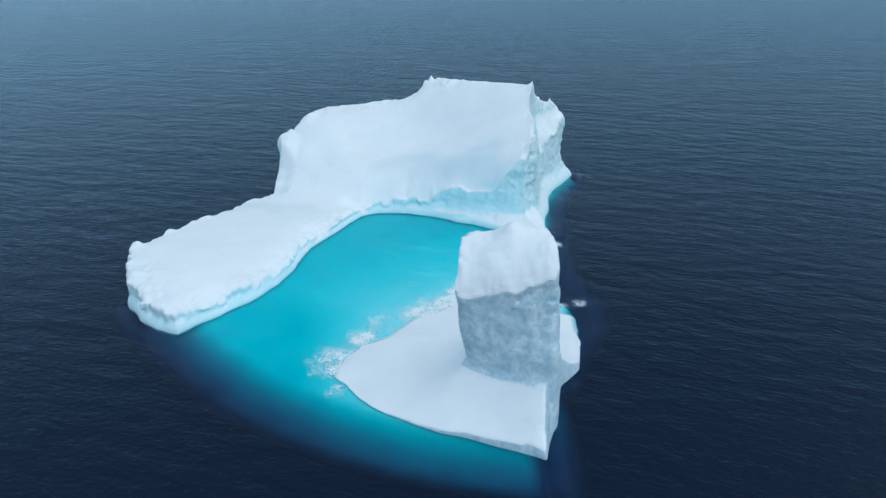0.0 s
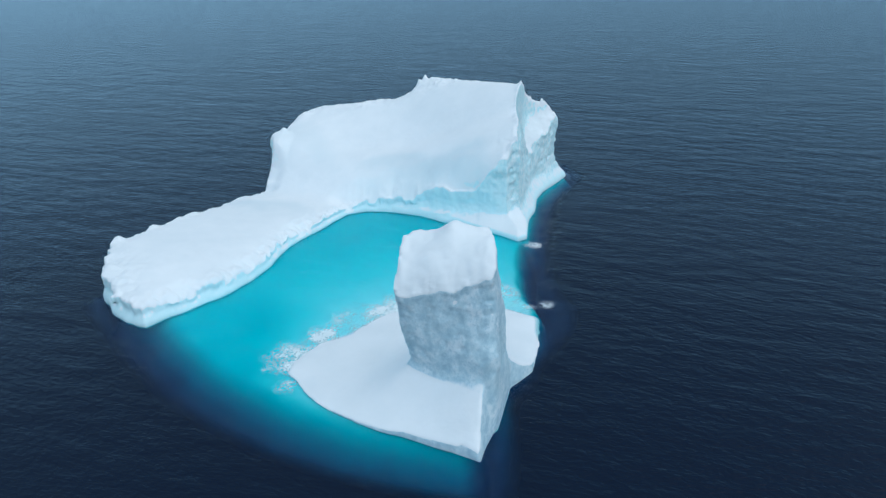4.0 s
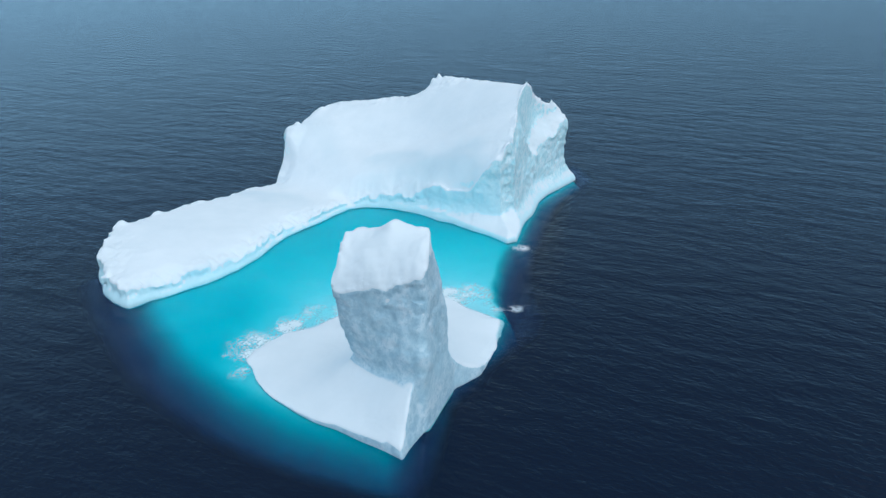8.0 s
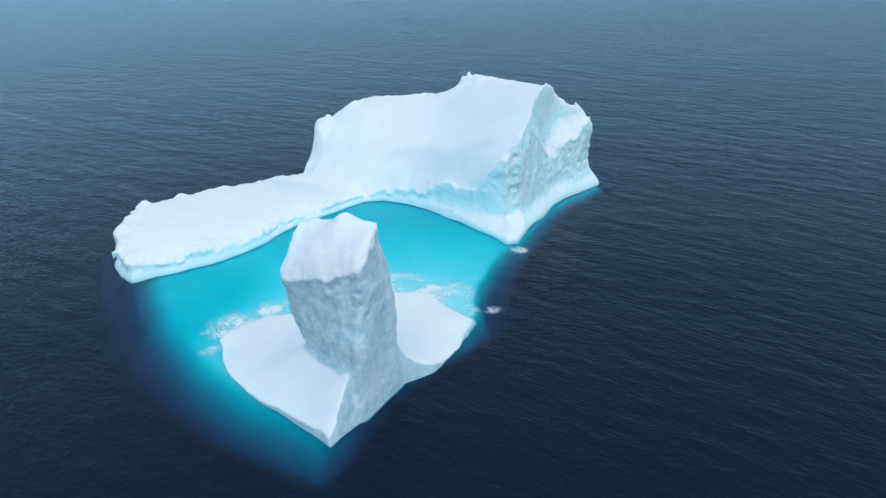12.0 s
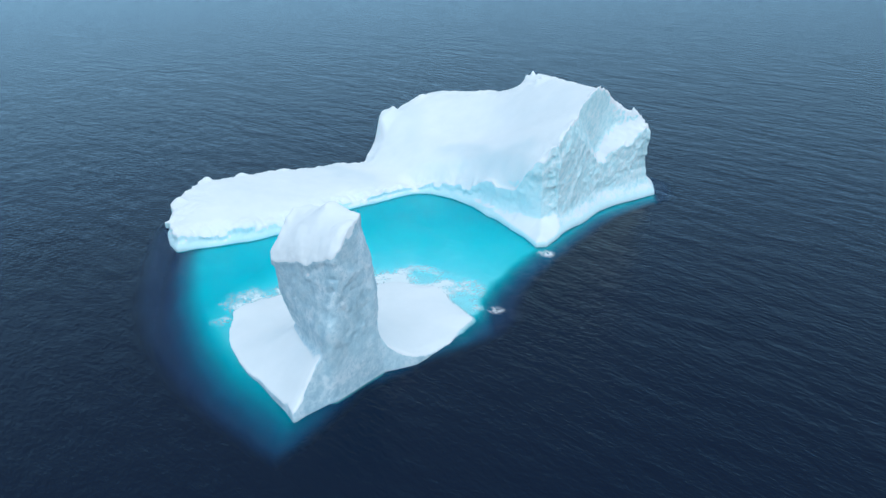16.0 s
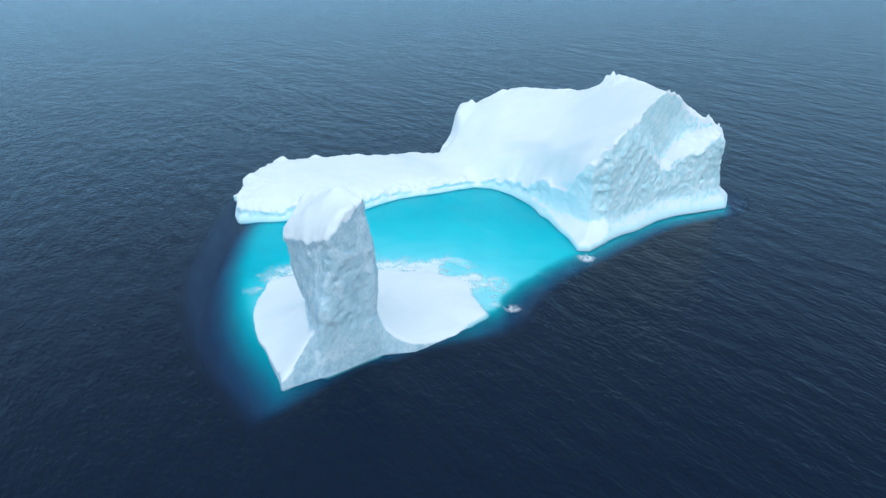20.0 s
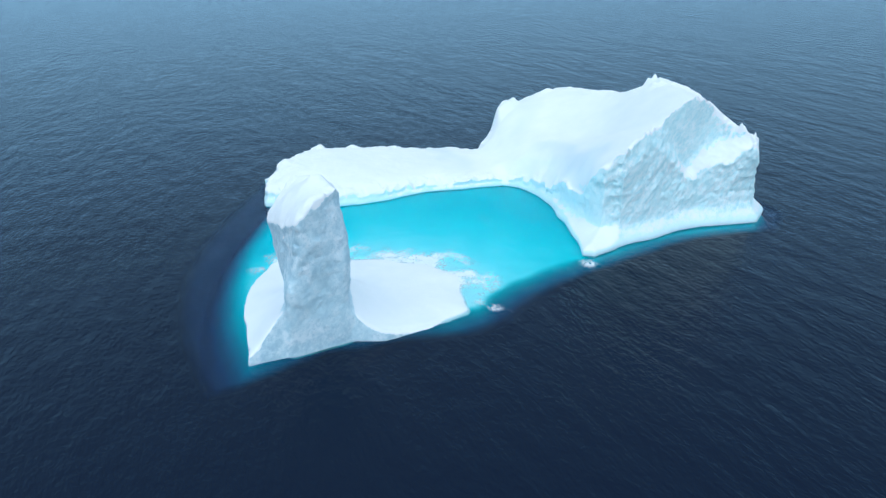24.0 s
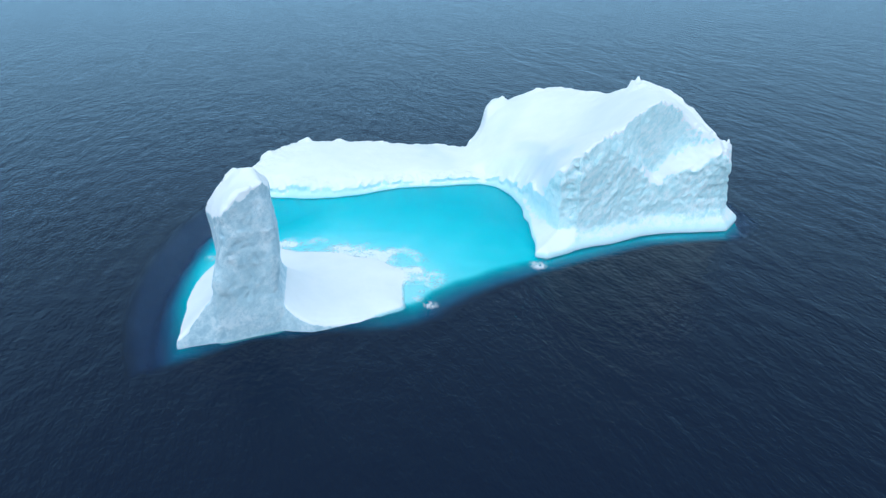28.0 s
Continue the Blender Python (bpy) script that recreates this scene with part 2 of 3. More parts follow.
def make_ice(name, deep, pale, frost, blue_tint, grain):
    """Wind-packed snow where the ice lies flat, bare blue-grey ice where it is steep."""
    m, nodes, links, bsdf = material(name)
    g = nodes.new("ShaderNodeNewGeometry")
    sep = nodes.new("ShaderNodeSeparateXYZ")
    links.new(g.outputs["Normal"], sep.inputs[0])
    pos = g.outputs["Position"]
    coarse = noise_node(nodes, links, pos, 0.12, 5, 0.6)
    fine = noise_node(nodes, links, pos, 0.8, 4, 0.55)
    streak = noise_node(nodes, links, stretched(nodes, links, grain, 0, -41), 1.0, 9, 0.68)
    lying = nodes.new("ShaderNodeAttribute")
    lying.attribute_name = "snowy"
    up = math_node(nodes, links, "ADD", sep.outputs[2], math_node(nodes, links, "MULTIPLY", math_node(nodes, links, "SUBTRACT", fine, 0.5), 0.22))
    snow = nodes.new("ShaderNodeMapRange")
    snow.interpolation_type = "SMOOTHSTEP"
    snow.inputs[1].default_value, snow.inputs[2].default_value = 0.56, 0.78
    links.new(math_node(nodes, links, "ADD", up, lying.outputs["Fac"]), snow.inputs[0])
    bare = ramp(nodes, links, streak, [(0.38, deep), (0.49, pale), (0.6, frost)])
    speck = ramp(nodes, links, noise_node(nodes, links, pos, 1.6, 8, 0.7), [(0.40, (1, 1, 1)), (0.48, (0, 0, 0))])
    bare = mix_color(nodes, links, math_node(nodes, links, "MULTIPLY", speck, 0.6), bare, deep)
    blue = ramp(nodes, links, coarse, [(0.42, (0, 0, 0)), (0.66, (1, 1, 1))])
    bare = mix_color(nodes, links, math_node(nodes, links, "MULTIPLY", blue, 0.5), bare, blue_tint)
    white = ramp(nodes, links, coarse, [(0.3, (0.82, 0.845, 0.86)), (0.7, (0.89, 0.90, 0.91))])
    # painted shade of the slope, mixed into the snow's colour
    slope_shade = nodes.new("ShaderNodeAttribute")
    slope_shade.attribute_name = "slope_shade"
    white = mix_color(nodes, links, slope_shade.outputs["Fac"], white, (0.66, 0.75, 0.79))
    # wave-washed pale ice, with turquoise bounced off the pool painted into the tint
    wash_bounce = nodes.new("ShaderNodeAttribute")
    wash_bounce.attribute_name = "wash_bounce"
    bare = mix_color(nodes, links, math_node(nodes, links, "MULTIPLY", wash_bounce.outputs["Fac"], 0.85), bare, (0.66, 0.86, 0.89))
    # below the waterline the water's dimming is painted into the base colour
    links.new(paint_absorption(nodes, links, mix_color(nodes, links, snow.outputs[0], bare, white)), bsdf.inputs["Base Color"])
    rough = nodes.new("ShaderNodeMapRange")
    rough.inputs[3].default_value, rough.inputs[4].default_value = 0.7, 0.9
    links.new(snow.outputs[0], rough.inputs[0])
    links.new(rough.outputs[0], bsdf.inputs["Roughness"])
    bsdf.inputs["IOR"].default_value = 1.31
    lump = noise_node(nodes, links, pos, 1.8, 10, 0.75)
    facet = nodes.new("ShaderNodeTexVoronoi")
    facet.inputs["Scale"].default_value = 0.9
    links.new(stretched(nodes, links, (1, 1.0, 0.55), 20), facet.inputs["Vector"])
    height = math_node(nodes, links, "ADD", lump, math_node(nodes, links, "MULTIPLY", streak, 0.5))
    height = math_node(nodes, links, "ADD", height, math_node(nodes, links, "MULTIPLY", facet.outputs["Distance"], 0.45))
    depth = nodes.new("ShaderNodeMapRange")
    depth.inputs[3].default_value, depth.inputs[4].default_value = 0.45, 0.12
    links.new(snow.outputs[0], depth.inputs[0])
    bump = nodes.new("ShaderNodeBump")
    dry = math_node(nodes, links, "SUBTRACT", 1.0, math_node(nodes, links, "MULTIPLY", wash_bounce.outputs["Fac"], 0.75))
    links.new(math_node(nodes, links, "MULTIPLY", depth.outputs[0], dry), bump.inputs["Strength"])
    bump.inputs["Distance"].default_value = 0.8
    links.new(height, bump.inputs["Height"])
    links.new(bump.outputs[0], bsdf.inputs["Normal"])
    return m


def make_sea():
    """Clear sea water: a rippled surface that mirrors the sky and lets the ice below show, with lacy foam on it."""
    m, nodes, links, bsdf = material("sea_water")
    foam = nodes.new("ShaderNodeAttribute")
    foam.attribute_name = "foam"
    pos = stretched(nodes, links, (1, 1, 1))
    wander = nodes.new("ShaderNodeVectorMath")
    wander.operation = "MULTIPLY_ADD"
    bend = nodes.new("ShaderNodeTexNoise")
    bend.inputs["Scale"].default_value, bend.inputs["Detail"].default_value = 0.7, 6
    links.new(pos, bend.inputs["Vector"])
    links.new(bend.outputs["Color"], wander.inputs[0])
    wander.inputs[1].default_value = (2.4, 2.4, 0)
    links.new(pos, wander.inputs[2])
    cells = nodes.new("ShaderNodeTexVoronoi")
    cells.feature = "DISTANCE_TO_EDGE"
    cells.inputs["Scale"].default_value = 1.5
    links.new(wander.outputs[0], cells.inputs["Vector"])
    lace = noise_node(nodes, links, pos, 0.5, 9, 0.75)
    band = math_node(nodes, links, "MULTIPLY", foam.outputs["Fac"], math_node(nodes, links, "ADD", lace, 0.25))
    cut = math_node(nodes, links, "SUBTRACT", math_node(nodes, links, "SUBTRACT", band, 0.26), math_node(nodes, links, "MULTIPLY", cells.outputs["Distance"], 1.6))
    white = math_node(nodes, links, "MULTIPLY", math_node(nodes, links, "MULTIPLY", cut, 2.0, True), 0.9)
    ripple = noise_node(nodes, links, stretched(nodes, links, (0.75, 1.3, 1), 14), 1.0, 5, 0.55)
    swell = noise_node(nodes, links, stretched(nodes, links, (0.03, 0.09, 1), 8), 1.0, 6, 0.6)
    chop = noise_node(nodes, links, stretched(nodes, links, (0.15, 0.3, 1), 20), 1.0, 3, 0.5)
    height = math_node(nodes, links, "ADD", math_node(nodes, links, "MULTIPLY", ripple, 0.38), math_node(nodes, links, "MULTIPLY", swell, 1.3))
    height = math_node(nodes, links, "ADD", height, math_node(nodes, links, "MULTIPLY", chop, 0.85))
    bump = nodes.new("ShaderNodeBump")
    bump.inputs["Strength"].default_value, bump.inputs["Distance"].default_value = 0.42, 1.0
    links.new(height, bump.inputs["Height"])
    below = nodes.new("ShaderNodeBsdfRefraction")
    below.inputs["IOR"].default_value, below.inputs["Roughness"].default_value = 1.33, 0.04
    calm = nodes.new("ShaderNodeBump")
    calm.inputs["Strength"].default_value, calm.inputs["Distance"].default_value = 0.15, 1.0
    links.new(height, calm.inputs["Height"])
    links.new(calm.outputs[0], below.inputs["Normal"])
    mirror = nodes.new("ShaderNodeBsdfGlossy")
    mirror.inputs["Roughness"].default_value = 0.14
    links.new(bump.outputs[0], mirror.inputs["Normal"])
    gloss = nodes.new("ShaderNodeFresnel")
    gloss.inputs["IOR"].default_value = 1.27
    links.new(bump.outputs[0], gloss.inputs["Normal"])
    haze = nodes.new("ShaderNodeBsdfDiffuse")
    haze.inputs["Color"].default_value = (*(2.2 * c for c in SEA_BODY), 1)
    links.new(bump.outputs[0], haze.inputs["Normal"])
    inside = nodes.new("ShaderNodeAddShader")
    links.new(below.outputs[0], inside.inputs[0])
    links.new(haze.outputs[0], inside.inputs[1])
    water = nodes.new("ShaderNodeMixShader")
    links.new(gloss.outputs[0], water.inputs[0])
    links.new(inside.outputs[0], water.inputs[1])
    links.new(mirror.outputs[0], water.inputs[2])
    # far from the ice the water is too deep to see into; foam hides what is below it
    clear = nodes.new("ShaderNodeAttribute")
    clear.attribute_name = "clear"
    shown = math_node(nodes, links, "MAXIMUM", white, math_node(nodes, links, "GREATER_THAN", clear.outputs["Fac"], 0.98))
    links.new(mix_color(nodes, links, shown, SEA_BODY, (0.88, 0.91, 0.92)), bsdf.inputs["Base Color"])
    links.new(math_node(nodes, links, "ADD", 0.14, math_node(nodes, links, "MULTIPLY", white, 0.6)), bsdf.inputs["Roughness"])
    bsdf.inputs["IOR"].default_value = 1.33
    bsdf.inputs["Specular IOR Level"].default_value = 0.26
    links.new(bump.outputs[0], bsdf.inputs["Normal"])
    whole = nodes.new("ShaderNodeMixShader")
    links.new(math_node(nodes, links, "MULTIPLY", clear.outputs["Fac"], math_node(nodes, links, "SUBTRACT", 1.0, white)), whole.inputs[0])
    links.new(bsdf.outputs[0], whole.inputs[1])
    links.new(water.outputs[0], whole.inputs[2])
    links.new(whole.outputs[0], nodes["Material Output"].inputs["Surface"])
    return m


ICE = make_ice("glacier_ice", (0.53, 0.79, 0.84), (0.72, 0.90, 0.92), (0.87, 0.96, 0.97), (0.62, 0.87, 0.90), (0.75, 0.42, 0.95))
TOWER_ICE = make_ice("weathered_grey_ice", (0.42, 0.60, 0.69), (0.57, 0.73, 0.80), (0.75, 0.85, 0.90), (0.52, 0.70, 0.77), (0.6, 0.45, 0.55))
SEA = make_sea()
DEPTH = make_depth()
SHELF = make_shelf()


def upward(verts, quads):
    """How far the surface faces up at each vertex."""
    n = np.cross(verts[quads[:, 2]] - verts[quads[:, 0]], verts[quads[:, 3]] - verts[quads[:, 1]])
    total = np.zeros_like(verts)
    for c in range(4):
        for a in range(3):
            total[:, a] += np.bincount(quads[:, c], n[:, a], len(verts))
    return total[:, 2] / np.maximum(np.linalg.norm(total, axis=1), 1e-9)


def snow_cover(top, low, step):
    """How far a place lies in the snow on the upper surface, 1 to 0."""
    def cover(v, thick=1.0):
        i = np.clip(((v[:, :2] - low[:2]) / step).round().astype(int), 0, np.array(top.shape) - 1)
        ragged = thick * (0.5 * value_noise(v[:, 0], v[:, 1], v[:, 2], 1.3) + 0.4 * value_noise(v[:, 0], v[:, 1], v[:, 2], 0.6))
        return 1 - smooth_step(0.7 * thick, 1.3 * thick, np.abs(top[i[:, 0], i[:, 1]] - v[:, 2]) + ragged)
    return cover


# ---- the main berg: low arm and high block ----
def main_top(x, y):
    """Height of the upper surface."""
    d_arm = poly_distance(x, y, POOL_SHORE[1:10], False)
    along = np.clip((y - 105) / 66, 0, 1)
    lip = np.interp(along, [0, 0.3, 0.7, 1], [3.4, 3.0, 2.4, 2.2])
    back = np.interp(along, [0, 0.15, 0.35, 0.5, 0.75, 1.0], [7.2, 6.9, 6.2, 5.2, 3.5, 1.9])
    arm = lip + (back - lip) * (1 - np.exp(-d_arm / 9)) / (1 - math.exp(-24 / 9))
    d = poly_distance(x, y, TOE, False)
    setback = blend(x, [-56, -30, -13, -5, 2, 7, 10, 14], [0, 0.8, 0.6, 1.9, 2.2, 3.6, 5, 5], 3.0)
    d = np.maximum(d - setback, 0)
    cliff = blend(x, [-54, -30, -20, -16, -13, -10, -7.5, -5.5, -3.5, -2, 1, 3.4, 5, 7, 9.4, 10.6, 12, 14], [2.2, 2.4, 3.6, 4.4, 4.2, 5.6, 7.8, 8.4, 7.9, 7.2, 7.6, 8.6, 11, 14, 17.2, 15.8, 17.0, 17.5], 0.5)
    step = blend(x, [-54, -43, -30, -20, -10, 2, 7, 11], [11, 9, 5, 4, 5, 6.8, 3.0, 0.3], 4.0)
    reach = blend(x, [-54, -20, -10, 2, 10], [5, 5, 4, 2.0, 2.0])
    pitch = blend(x, [-54, -43, -30, -19, -8, 2, 12], [0.25, 0.32, 0.40, 0.48, 0.50, 0.43, 0.57], 5.0)
    cap = blend(x, [-57, -52, -47.6, -32, -19.5, -16, -8, 3, 13, 20], [14, 15.4, 17.8, 19.2, 21.8, 25.4, 28.4, 30.4, 30.6, 30.4], 0.7)
    cap = cap - np.maximum(0, y - 198) * 0.8
    fall = np.interp(y, [150, 177, 181, 185, 190, 194, 200], [40, 29.9, 27.0, 24.2, 20.2, 16.8, 12.8])
    edge = np.maximum(0, np.interp(y, [150, 176, 185, 194], [12.6, 13, 18.6, 22]) - x)
    cap = smooth_min(cap, fall + edge * 0.38, 1.0)
    terrace = (0.9 + 1.5 * smooth_step(-36, -22, x) * (1 - smooth_step(2, 8, x))) * np.sin((d - 3 * value_noise(x, y, 0 * x, 14)) / 3.4) * np.exp(-((d - 9) / 9) ** 2)
    base = blend(x, [-54, -30, -20, -9, 2, 7, 13], [2.2, 2.4, 3.0, 6, 9.2, 14, 17], 4.0)
    scallop = (0.5 * value_noise(x, y, 0 * x + 3, 4.5) + 0.35 * value_noise(x, y, 0 * x + 7, 2.0)) * smooth_step(-26, -18, x) * (1 - smooth_step(9, 12, x))
    cliff = base + (cliff - base + scallop) * np.exp(-d / 0.9)
    block = smooth_min(cliff + step * (1 - np.exp(-d / reach)) + pitch * d + terrace * np.minimum(1, d / 3), cap, 1.5)
    # a short scarp where the west end meets the arm
    west = 1 - smooth_step(-47, -40, x)
    block = block + west * (4.6 * smooth_step(3.6, 5.6, d) - 2.6) * smooth_step(0.3, 2.5, d) * (1 - smooth_step(7.5, 13, d))
    in_block = poly_distance(x, y, TOE + [(40, 147), (40, 220), (-64, 220)])
    return np.where(in_block < 0, np.maximum(block, np.where(x < -25, arm, 0)), arm)


KNOLLS = [(-66.8, 136.7, 1.3, 1.5), (-69.3, 128.0, 1.0, 1.2), (-63.2, 115.2, 0.9, 1.3), (-62.4, 148.0, 0.6, 0.9), (-16.0, 198.0, 0.7, 1.4), (-15.0, 199.0, 1.3, 0.6), (-16.8, 198.4, 0.9, 0.6),
          (-50.8, 181.6, 1.3, 1.1), (-48.0, 192.0, 0.7, 1.4), (-25.0, 195.0, 0.6, 1.0)]


def build_main():
    step, low, high = 0.28, (-76.0, 99.0, -3.0), (30.0, 210.0, 32.0)
    ax = [np.arange(a, b, step) for a, b in zip(low, high)]
    x2, y2 = np.meshgrid(ax[0], ax[1], indexing="ij")
    flat = 0 * x2
    shore = poly_distance(x2, y2, POOL_SHORE, False)
    chip = np.exp(-(shore / 2.6) ** 2) * (x2 < 6) + 0.45 * np.exp(-(((x2 + 62) / 7) ** 2 + ((y2 - 113) / 9) ** 2))
    plan = poly_distance(x2, y2, MAIN_SHORE) + 0.5 * value_noise(x2, y2, flat, 7) + 0.28 * value_noise(x2, y2, flat, 2.8) * (x2 < 4)
    # blocky steps in the seaward walls
    outer = np.exp(-(poly_distance(x2, y2, OUTER_SHORE[6:], False) / 4) ** 2)
    plan = plan + outer * (1.1 * value_noise(x2, y2, flat + 5, 5.5) + 0.9 * np.abs(value_noise(x2, y2, flat + 11, 2.4)) - 0.25)
    top = main_top(x2, y2)
    inland = smooth_step(3, 7, -plan - 2.0 * smooth_step(0, 12, x2))
    top = top + (softened(top, step, 3.0) - top) * inland
    top = top + 0.18 * value_noise(x2, y2, flat + 9, 11) + 0.06 * value_noise(x2, y2, flat + 4, 3)
    top = top + np.exp(-((y2 - 196) / 4.5) ** 2) * (0.65 * value_noise(x2, y2, flat + 3, 2.9) + 0.4 * np.abs(value_noise(x2, y2, flat + 8, 1.7)) + 0.7 * np.maximum(0, value_noise(x2, y2, flat + 21, 0.9)) * smooth_step(-17, -12, x2))
    top = top + chip * (0.9 * value_noise(x2, y2, flat + 1, 3.0) - 0.9 * np.abs(value_noise(x2, y2, flat + 12, 1.6)) + 0.35 * value_noise(x2, y2, flat + 20, 1.0))
    for kx, ky, h, r in KNOLLS:
        top = top + h * np.exp(-((x2 - kx) ** 2 + (y2 - ky) ** 2) / r ** 2)
    # a washed apron at the foot of the walls, which lean back above it
    pool = poly_distance(x2, y2, POOL_SHORE, False)
    right = smooth_step(8, 15, x2)
    apron = np.interp(x2, [-62, -30, -13, -5, 2, 7, 10, 14], [0.5, 0.6, 0.4, 1.5, 1.8, 3.2, 4.6, 4.6])
    apron = np.where(pool < 9, apron * (1 - smooth_step(5, 9, pool) * right), 0.3) + 2.0 * right * smooth_step(2, 10, pool)
    lean = right * (pool > 3) * (0.085 - 0.06 * smooth_step(184, 192, y2))
    # a broken-out hollow in the upper cliff, with a snowy floor
    floor = 10.3 + 0.75 * np.maximum(0, 179.0 - y2) + 0.5 * np.maximum(0, y2 - 179.0) + 0.9 * value_noise(x2, y2, flat + 1, 4.0) + 0.6 * value_noise(x2, y2, flat + 1, 1.6)
    hollow = 5.5 * right * smooth_step(4, 15, pool + 3 * value_noise(x2, y2, flat + 13, 5.0)) * (1 - 0.9 * smooth_step(187, 194, y2))
    dip = 8.0 - 3.6 * smooth_step(174, 179, y2)
    rim = np.exp(-np.maximum(-(plan + apron + lean * np.maximum(top - 3, 0) + hollow * smooth_step(0, dip, top - floor)), 0) / 1.8)
    top = top + (1 + 1.5 * right) * rim * np.where(x2 < -25, 0.55, 0.35 + 0.65 * smooth_step(6, 11, x2)) * (0.6 * value_noise(x2, y2, flat + 2, 2.4) - np.where(x2 < -18, 0.9, 0.1) + 0.75 * np.abs(value_noise(x2, y2, flat + 6, 1.0)))
    x, y, z = np.meshgrid(*[a.astype(np.float32) for a in ax], indexing="ij", sparse=True)
    wall = plan[..., None] + apron[..., None] * smooth_step(0.5, 3.4 + 0.8 * right[..., None], z) + np.where(z < 0, np.where((pool < 8)[..., None], -0.15, -3.0) * z, 0)
    wall = wall + lean[..., None] * np.maximum(z - 3, 0)
    # the west end leans back as well
    back_lean = 0.12 * smooth_step(168, 176, y2) * (1 - smooth_step(-44, -38, x2))
    wall = wall + back_lean[..., None] * np.maximum(z - 4, 0)
    wall = wall + hollow[..., None] * smooth_step(0, dip[..., None], z - floor[..., None])
    # waves have cut a groove below the lip on the pool's side
    lip = np.clip(top, 2, 9)[..., None]
    groove = np.exp(-((z - 0.5 * lip) / (0.22 * lip)) ** 2) * (np.exp(-(np.maximum(pool - 3, 0) / 2) ** 2) * (1 - smooth_step(6, 10, x2)))[..., None]
    scoop = 0.15 + 0.6 * (0.5 + 0.5 * value_noise(x2, y2, flat + 5, 3.0))
    wall = wall + scoop[..., None] * groove + (chip * (0.7 * value_noise(x2, y2, flat + 15, 2.0) + 0.5 * np.abs(value_noise(x2, y2, flat + 18, 1.0))))[..., None] * smooth_step(1.2, 2.4, z)
    # the crest is broken and ragged, and rounded off towards the far end
    ragged = (1.5 * value_noise(x2, y2, flat + 14, 3.2) + 1.3 * np.abs(value_noise(x2, y2, flat + 17, 1.5)) + 0.5 * value_noise(x2, y2, flat + 19, 0.8) - 0.4) * right * smooth_step(3, 9, pool)
    wall = wall + ragged[..., None] * smooth_step(-5, -0.5, z - top[..., None])
    shoulder = (0.3 + 2.8 * smooth_step(177, 183, y2) * right)[..., None]
    field = -smooth_min(-wall, (top[..., None] - z) * 0.75, shoulder)
    field = field.astype(np.float32)
    i, j, k = np.nonzero(np.abs(field) < 3.5)
    px, py, pz = ax[0][i], ax[1][j], ax[2][k]
    steep = np.clip((top[i, j] - pz) / 1.7, 0.06, 1) * (0.12 + 0.88 * smooth_step(2.4, np.where(px > 6, 5.0, 3.2), pz)) * np.where(pool[i, j] < 6, 0.6, 1)
    slant, along = 0.75 * pz - 0.65 * py, 0.75 * py + 0.65 * pz
    rough = 0.6 * value_noise(px, py, pz, 7) + 0.5 * np.abs(value_noise(px, slant, 0.3 * along, 3.4)) + 0.35 * np.abs(value_noise(px, py, pz, 2.3)) + 0.36 * np.abs(value_noise(px, slant, 0.4 * along, 1.1)) + 0.24 * value_noise(px, py, pz, 0.7) - 0.4
    field[i, j, k] += (rough * steep).astype(np.float32)
    return surface_net(field, low, step) + (snow_cover(top, low, step), snow_cover(floor + 1.7, low, step))


